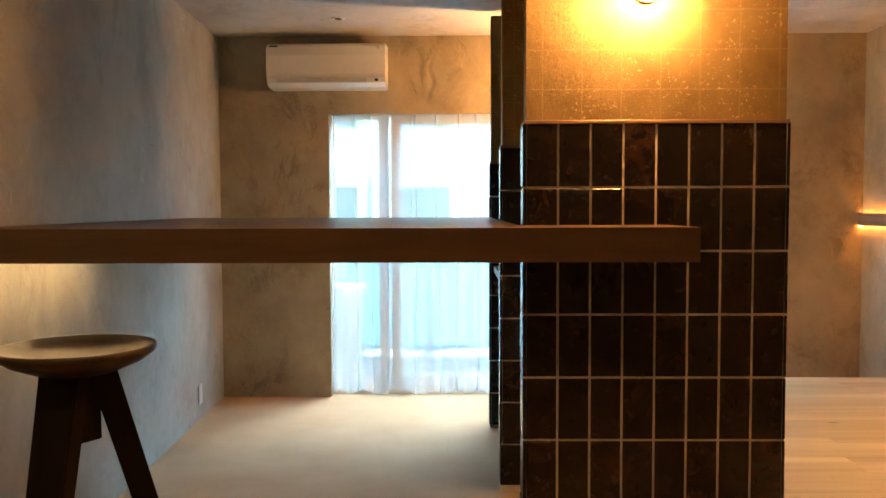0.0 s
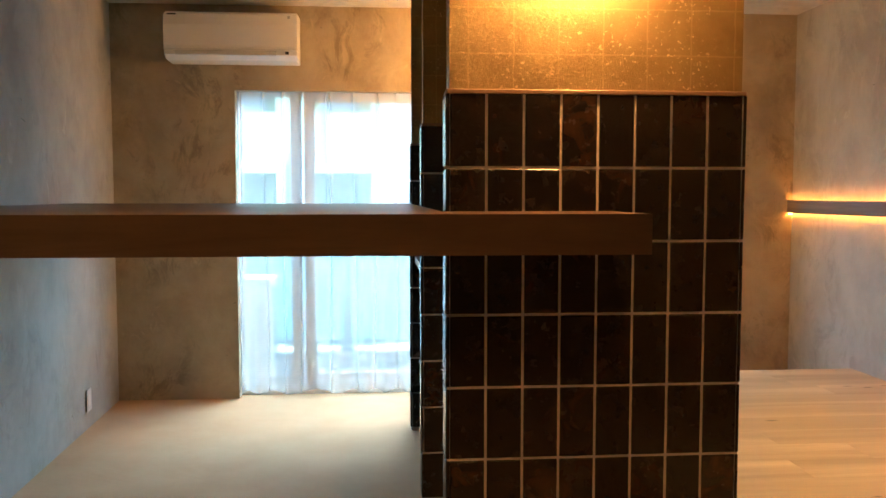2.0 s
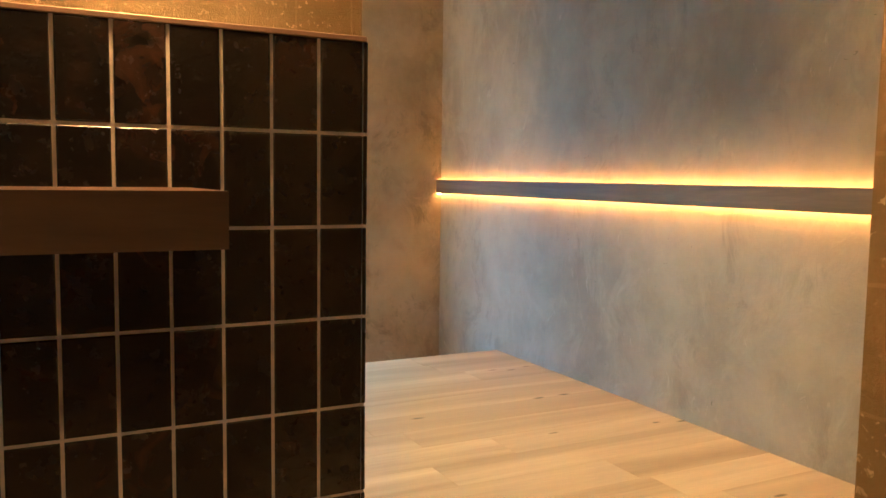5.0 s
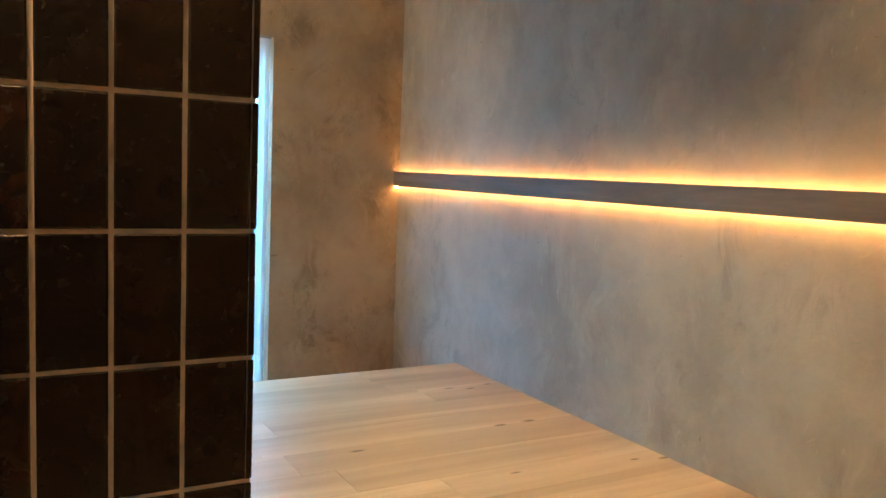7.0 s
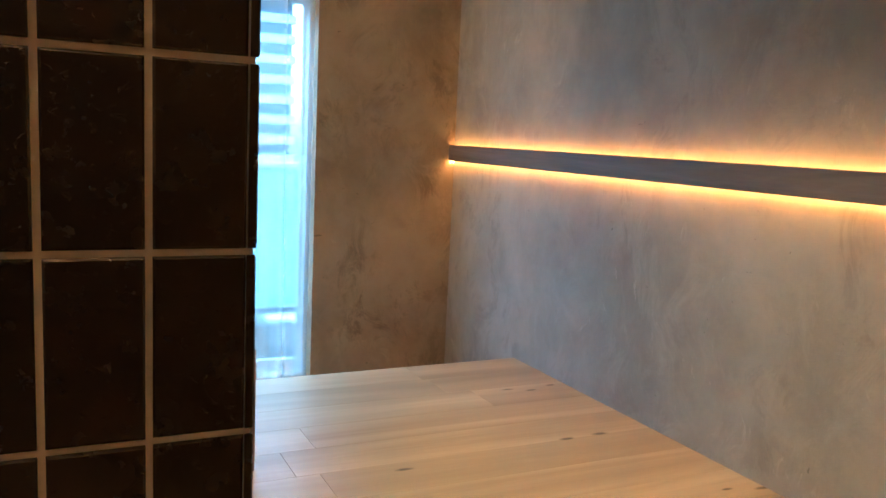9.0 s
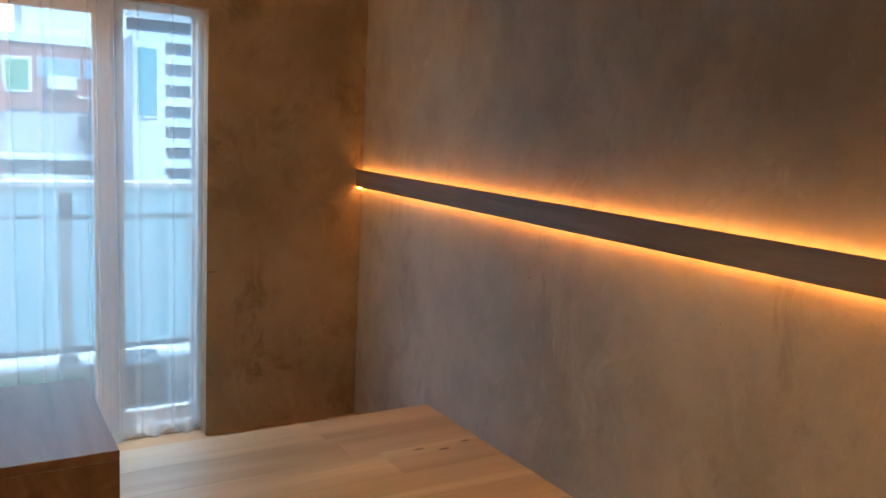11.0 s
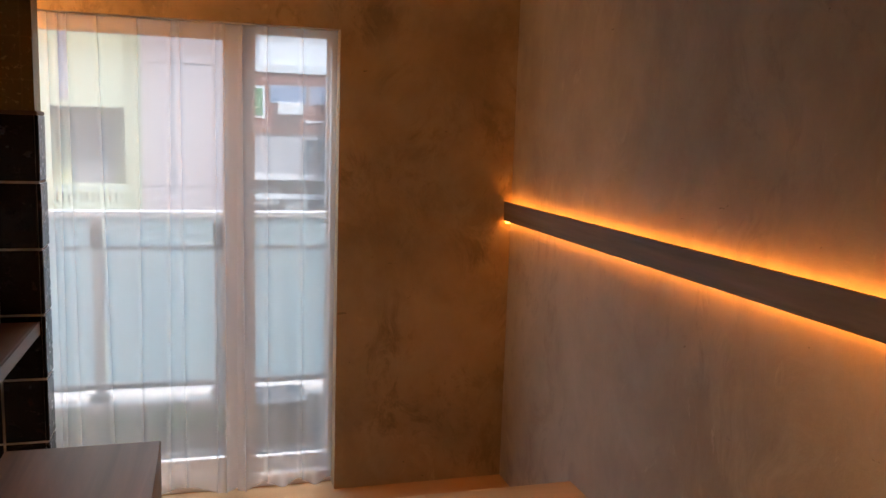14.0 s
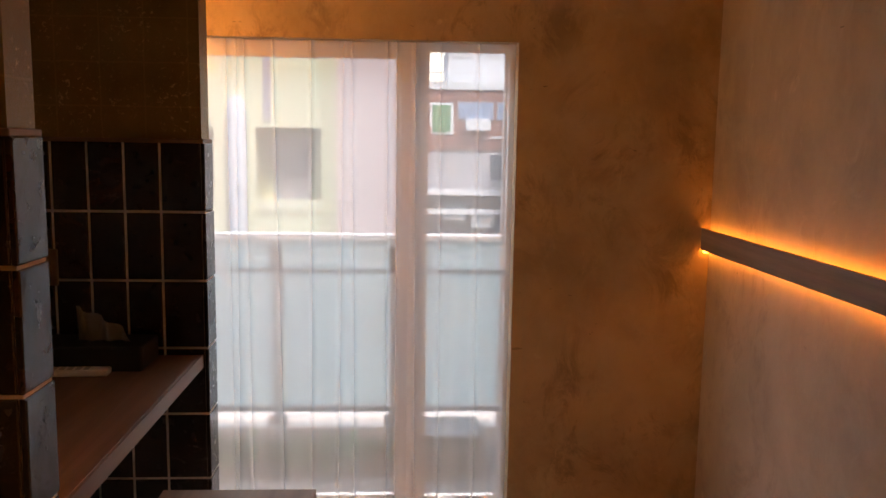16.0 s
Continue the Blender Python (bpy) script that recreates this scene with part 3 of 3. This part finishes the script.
for nm, b in (("top", (-0.195, -0.30, 0.338, 0.195, 0.30, 0.363)), ("side_panel", (-0.195, -0.30, 0, 0.195, -0.276, 0.338)), ("side_panel", (-0.195, 0.276, 0, 0.195, 0.30, 0.338)),
              ("front_panel", (0.172, -0.276, 0, 0.195, 0.276, 0.338)), ("back_panel", (-0.195, -0.276, 0, -0.172, 0.276, 0.338))):
    part(nm, cubes(b, bevel=0.0015), BOX_WOOD, bench)

tissue_box = thing("tissue_box", "black tissue box with a white tissue pulled up", "tissue box", (0.70, 4.60, 0.945))
part("case", cubes((-0.14, -0.075, 0, 0.14, 0.075, 0.065), bevel=0.006, seg=2), DARK_PLASTIC, tissue_box)
bm = bmesh.new()
cols = 16
low, high = [], []
for i in range(cols + 1):
    f = i / cols
    low.append(bm.verts.new((-0.045 + 0.14 * f, 0.008 * math.sin(f * 19), 0.063)))
    high.append(bm.verts.new((-0.055 + 0.148 * f, 0.018 * math.sin(f * 17 + 1), 0.063 + 0.092 * (1 - f) ** 0.6 * (1 if f > 0.02 else 0.97) + 0.002)))
for i in range(cols):
    bm.faces.new((low[i], low[i + 1], high[i + 1], high[i]))
bmesh.ops.solidify(bm, geom=bm.faces[:], thickness=0.002)
part("tissue", bm, TISSUE, tissue_box, "crumpled white tissue", True)

remote = thing("remote_control", "white remote control lying on the desk", "remote control", (0.675, 4.50, 0.945))
remote.rotation_euler = (0, 0, radians(3))
part("case", cubes((-0.09, -0.022, 0, 0.09, 0.022, 0.017), bevel=0.005, seg=2), WHITE_PLASTIC, remote)
for i in range(6):
    part("button", cubes((-0.07 + i * 0.02, -0.012, 0.017, -0.058 + i * 0.02, 0.012, 0.0185)), GREY_PLASTIC, remote)

plate = thing("switch_plate", "brown wooden switch plate on dark tiles", "switch", (0.545, 4.697, 1.19))
part("plate", cubes((-0.026, -0.010, -0.05, 0.026, 0.0, 0.05), bevel=0.002), BOX_WOOD, plate)
part("rocker", cubes((-0.012, -0.013, -0.025, 0.012, -0.010, 0.025)), COPPER_TRIM, plate)

# ---- balcony ----
RAIL_Y = 6.6
CONCRETE = plain("balcony_concrete", (0.14, 0.145, 0.15), 0.85, 0, 12, 0.2)
KERB = plain("pale_kerb_concrete", (0.58, 0.58, 0.57), 0.85, 0, 12, 0.15)
setting("balcony_floor", cubes((-4, 5.70, -0.2, 6, 6.75, -0.06)), CONCRETE, "grey concrete balcony floor", "balcony")
setting("balcony_kerb", cubes((-4, 6.5, -0.06, 6, 6.75, 0.085)), KERB, "low pale concrete balcony kerb", "kerb")


def frosted():
    k = Nodes("frosted_panel", 0.4)
    t = k.tree
    f = k.noise(3, 3)
    d, s, m = (t.nodes.new("ShaderNode" + n) for n in ("BsdfDiffuse", "BsdfTranslucent", "MixShader"))
    col = k.mix(f, (0.50, 0.64, 0.70), (0.60, 0.73, 0.78))
    k.link(col, d.inputs["Color"])
    k.link(col, s.inputs["Color"])
    m.inputs[0].default_value = 0.6
    k.link(d.outputs[0], m.inputs[1])
    k.link(s.outputs[0], m.inputs[2])
    k.link(m.outputs[0], t.nodes["Material Output"].inputs["Surface"])
    return k.mat


FROST = frosted()
POST_GREY = plain("pale_grey_posts", (0.36, 0.39, 0.41), 0.45, 0.1)
rail = thing("balcony_railing", "balcony railing with frosted panels and a white top rail", "railing", (0.9, RAIL_Y, 0.085))
part("top_rail", cubes((-4.5, -0.03, 0.955, 4.5, 0.03, 0.99), bevel=0.004), ALU, rail)
part("mid_rail", cubes((-4.5, -0.04, 0.79, 4.5, -0.015, 0.81)), STEEL, rail)
part("bottom_rail", cubes((-4.5, -0.02, 0.055, 4.5, 0.02, 0.08)), STEEL, rail)
POSTS = [p + 1.72 * k for k in (-2, -1, 0, 1, 2) for p in (-0.02, 0.575)]
for x, after in zip(POSTS, POSTS[1:] + [POSTS[-1] + 1.15]):
    part("post", cubes((x - 0.025, -0.045, 0.0, x + 0.025, -0.012, 0.955)), POST_GREY, rail)
    part("bracket", cubes((x - 0.03, -0.06, 0.80, x + 0.03, -0.046, 0.93), bevel=0.004), DARK_PLASTIC, rail, "dark post bracket")
    part("post_foot", cubes((x - 0.05, -0.075, 0.0, x + 0.05, -0.046, 0.05), bevel=0.006), STEEL, rail)
    part("panel", cubes((x + 0.03, 0.0, 0.085, after - 0.03, 0.008, 0.95)), FROST, rail)

unit = thing("outdoor_unit", "pale outdoor air conditioner unit on the balcony", "air conditioner", (-1.13, 6.15, -0.06))
part("case", cubes((-0.39, -0.14, 0.05, 0.39, 0.14, 0.76), bevel=0.01), WHITE_PLASTIC, unit)
for sx in (-0.3, 0.3):
    part("foot", cubes((sx - 0.03, -0.15, 0, sx + 0.03, 0.15, 0.05)), STEEL, unit)
for i in range(12):
    part("grille_slat", cubes((0.391, -0.12, 0.12 + i * 0.05, 0.397, 0.12, 0.145 + i * 0.05)), STEEL, unit)

LEAF = plain("leaf_green", (0.06, 0.11, 0.035), 0.55, 0, 30, 0.35)
SOIL = plain("planter_clay", (0.12, 0.115, 0.11), 0.8)


def plant(at, n, seed):
    th = thing("planter", "long grey planter with low green leaves", "plant", at)
    part("trough", cubes((-0.32, -0.09, 0, 0.32, 0.09, 0.07), bevel=0.006), SOIL, th)
    r = random.Random(seed)
    bm = bmesh.new()
    for _ in range(n):
        c = Vector((r.gauss(0, 0.17), r.gauss(0, 0.05), 0.07 + abs(r.gauss(0.03, 0.025))))
        m = Matrix.Translation(c) @ Euler((r.uniform(-1, 1), r.uniform(-1, 1), r.uniform(0, 6))).to_matrix().to_4x4()
        s = r.uniform(0.025, 0.05)
        vs = [bm.verts.new(m @ Vector(p)) for p in ((0, -s, 0), (s * 0.5, 0, 0.006), (0, s, 0), (-s * 0.5, 0, 0.006))]
        bm.faces.new(vs)
    part("leaves", bm, LEAF, th, "small loose green leaves")


plant((0.62, 6.28, -0.06), 420, 2)
plant((1.18, 6.30, -0.06), 300, 5)
crate = thing("storage_box", "grey plastic storage box on the balcony", "box", (1.75, 6.3, -0.06))
part("body", cubes((-0.14, -0.12, 0, 0.14, 0.12, 0.2), bevel=0.01), SOIL, crate)
part("lid", cubes((-0.15, -0.13, 0.2, 0.15, 0.13, 0.225), bevel=0.006), STEEL, crate)

# ---- the street opposite ----
CREAM = plain("yellow_green_cladding", (0.62, 0.62, 0.42), 0.7, 0, 0.8, 0.08)
PINK = plain("pinkish_panels", (0.52, 0.43, 0.42), 0.7, 0, 0.8, 0.08)
BROWN = plain("red_brown_cladding", (0.24, 0.10, 0.08), 0.7, 0, 0.8, 0.1)
GREYW = plain("grey_render", (0.33, 0.33, 0.36), 0.8, 0, 0.6, 0.12)
PALE = plain("pale_render", (0.62, 0.64, 0.66), 0.8, 0, 0.5, 0.08)
DARKGLASS = plain("dark_window_glass", (0.10, 0.13, 0.17), 0.15, 0, 1.0, 0.3)
BLUEGLASS = plain("sky_blue_window", (0.20, 0.28, 0.42), 0.2, 0, 1.0, 0.15)
REDSLAT = plain("red_awning", (0.42, 0.12, 0.08), 0.7)
GREENGLASS = plain("green_window_sheet", (0.10, 0.26, 0.12), 0.3, 0, 1.0, 0.2)
ASPHALT = plain("asphalt", (0.05, 0.05, 0.052), 0.9, 0, 4, 0.2)
setting("ground", cubes((-400, 7.2, -7.2, 400, 900, -7.0)), ASPHALT, "grey street ground far below the balcony", "ground")

cream = thing("cream_building", "yellow-green clad apartment house with recessed balconies", "building", (-3, 20, -7))
BAYS = ((-1.0, 0.55), (1.42, 2.80))
part("wall", cubes((-6, 1.0, 0, 2.8, 6, 22), (-6, 0, 0, -1.0, 1.0, 22), (0.55, 0, 0, 1.42, 1.0, 22), (2.8, 0, 0, 3.1, 6, 22)), CREAM, cream)
for a, b in BAYS:
    for k in range(5):
        z = 1.25 + 3.0 * k
        part("parapet", cubes((a, 0.02, z - 0.15 if k else 0, b, 0.14, z + 0.02 if k == 2 else z)), CREAM, cream)
        part("lintel_wall", cubes((a, 0.0, z + 1.55, b, 1.0, z + 2.85)), CREAM, cream, "ribbed cladding over the recess")
        part("balcony_door", cubes((a + 0.25, 0.95, z - 0.1, b - 0.3, 0.999, z + 1.4)), GREYW, cream)
for i in range(9):
    x = 2.81 + i * 0.033
    part("rib", cubes((x, -0.03, 0, x + 0.018, 0, 22)), CREAM, cream)
for i in range(14):
    for a in (-0.95, 1.46):
        x = a + i * 0.1
        part("rib", cubes((x, -0.018, 8.82, x + 0.03, 0, 10.1)), CREAM, cream)
# Flat grey strips stand in for the shade inside upright grooves.
for a in (-0.35, 1.60):
    part("groove_shade", cubes((a, -0.022, 8.95, a + 0.16, -0.019, 22)), GREYW, cream, "flat grey strip standing for an upright line of shade")
for a, b in BAYS:
    for i in range(12):
        x = a + 0.08 + i * (b - a - 0.16) / 11
        part("balcony_bar", cubes((x - 0.012, 0.0, 6.9, x + 0.012, 0.02, 7.22)), PALE, cream)
part("duct", lathe([(0.21, 0), (0.21, 9.1), (0.19, 9.3), (0.12, 9.42), (0.04, 9.45)], 20, (1.08, -0.22, 0)), PALE, cream, "pale round-topped duct", True)
part("duct_cap", lathe([(0.05, 0), (0.06, 0.03), (0.03, 0.05)], 12, (1.15, -0.45, 7.6)), WHITE_PLASTIC, cream)

pink = thing("pink_building", "pinkish panel clad building with level joints", "building", (0.1, 20.3, -7))
part("wall", cubes((0.0, 0.02, 0, 1.66, 7, 21)), GREYW, pink)
for i in range(25):
    for x0, x1 in ((0.0, 0.62), (0.63, 1.66)):
        part("panel", cubes((x0, 0, i * 0.85 + 0.42, x1, 0.02, i * 0.85 + 1.25)), PINK, pink)
part("vent_cap", cubes((0.62, -0.06, 7.5, 0.72, 0, 7.62), bevel=0.01), GREYW, pink)
for i in range(4):
    z = 6.05 + i * 0.85
    part("pipe_bracket", cubes((1.66, 0.1, z, 1.82, 0.3, z + 0.05)), BROWN, pink)
part("drainpipe", rod(bmesh.new(), (1.72, 0.2, 0), (1.72, 0.2, 21), 0.035), BROWN, pink)

brown = thing("brown_building", "low red-brown building with green window and rooftop rail", "building", (4.6, 34, -7))
part("wall", cubes((-2.6, 0, 0, 3.2, 8, 8.3)), GREYW, brown)
part("band", cubes((-2.6, -0.1, 8.3, 3.2, 8, 10.55)), BROWN, brown)
part("roof_edge", cubes((-2.7, -0.2, 10.55, 3.3, 8, 10.85)), PALE, brown)
part("roof_rail", cubes((-2.7, -0.15, 11.15, 3.3, -0.1, 11.2), *[(-2.7 + i * 0.6, -0.15, 10.85, -2.66 + i * 0.6, -0.1, 11.15) for i in range(11)]), PALE, brown)
part("roof_room", cubes((-1.2, 2, 10.85, 2.4, 6, 12.4)), PALE, brown)
w = part("window", cubes((-2.0, -0.16, 8.85, -1.1, -0.1, 10.05)), ALU, brown)
part("pane", cubes((-1.9, -0.19, 8.95, -1.2, -0.16, 9.95)), GREENGLASS, w)
for x0 in (-0.95, 0.55):
    w = part("window", cubes((x0, -0.14, 9.4, x0 + 1.4, -0.1, 10.1)), GREYW, brown)
    part("pane", cubes((x0 + 0.05, -0.16, 9.45, x0 + 1.35, -0.14, 10.05)), BLUEGLASS, w)
part("sign_box", cubes((-0.65, -0.5, 9.0, 0.3, -0.1, 9.45), bevel=0.03), PALE, brown)
part("sill_line", cubes((0.35, -0.18, 8.72, 2.2, -0.1, 8.80)), ALU, brown, "white level trim")
part("sill_line", cubes((2.12, -0.18, 7.4, 2.2, -0.1, 8.72)), ALU, brown, "white upright trim")
for x0 in (0.4, 1.3):
    w = part("window", cubes((x0, -0.08, 7.2, x0 + 0.75, 0.0, 8.1)), DARKGLASS, brown)
    part("frame", cubes((x0 - 0.04, -0.1, 8.1, x0 + 0.79, 0, 8.16)), ALU, w)
for x0, z0 in ((-1.5, 5.6), (-0.4, 5.3), (1.0, 5.5)):
    part("condenser", cubes((x0, -0.7, z0, x0 + 0.9, -0.02, z0 + 0.7), bevel=0.03), PALE, brown)
part("canopy", cubes((-2.6, -1.4, 6.6, 3.2, -0.02, 6.75), (-2.6, -1.45, 5.9, 3.2, -1.35, 6.1)), PALE, brown)
for i in range(7):
    part("awning_slat", cubes((-2.55, -0.35, 8.2 + i * 0.14, -1.95, -0.2, 8.28 + i * 0.14)), REDSLAT, brown, "red awning slat")

tower = thing("distant_tower", "tall pale apartment tower with long balcony bands", "building", (17, 85, -7))
part("wall", cubes((-4.5, 0, 0, 6, 12, 30)), DARKGLASS, tower)
for i in range(15):
    part("balcony", cubes((-4.7, -0.8, i * 2.0 + 0.9, 6.2, 0, i * 2.0 + 1.75)), PALE, tower)
slab = thing("grey_block", "grey office block with rows of windows", "building", (9.5, 60, -7))
part("wall", cubes((-2.5, 0, 0, 3.0, 8, 10)), GREYW, slab)
for i in range(4):
    for j in range(4):
        part("window", cubes((-2.2 + j * 1.3, -0.06, 1.0 + i * 2.3, -1.2 + j * 1.3, 0, 2.3 + i * 2.3)), DARKGLASS, slab)

shed = thing("white_building", "narrow white building with a teal window", "building", (7.0, 29, -7))
part("wall", cubes((-1.06, 0, 0, -0.08, 5, 10.7)), PALE, shed)
w = part("window", cubes((-1.0, -0.05, 8.2, -0.3, 0, 10.45)), ALU, shed)
part("pane", cubes((-0.94, -0.07, 8.3, -0.36, -0.05, 10.36)), plain("teal_glass", (0.12, 0.30, 0.32), 0.2, 0, 1.0, 0.2), w)
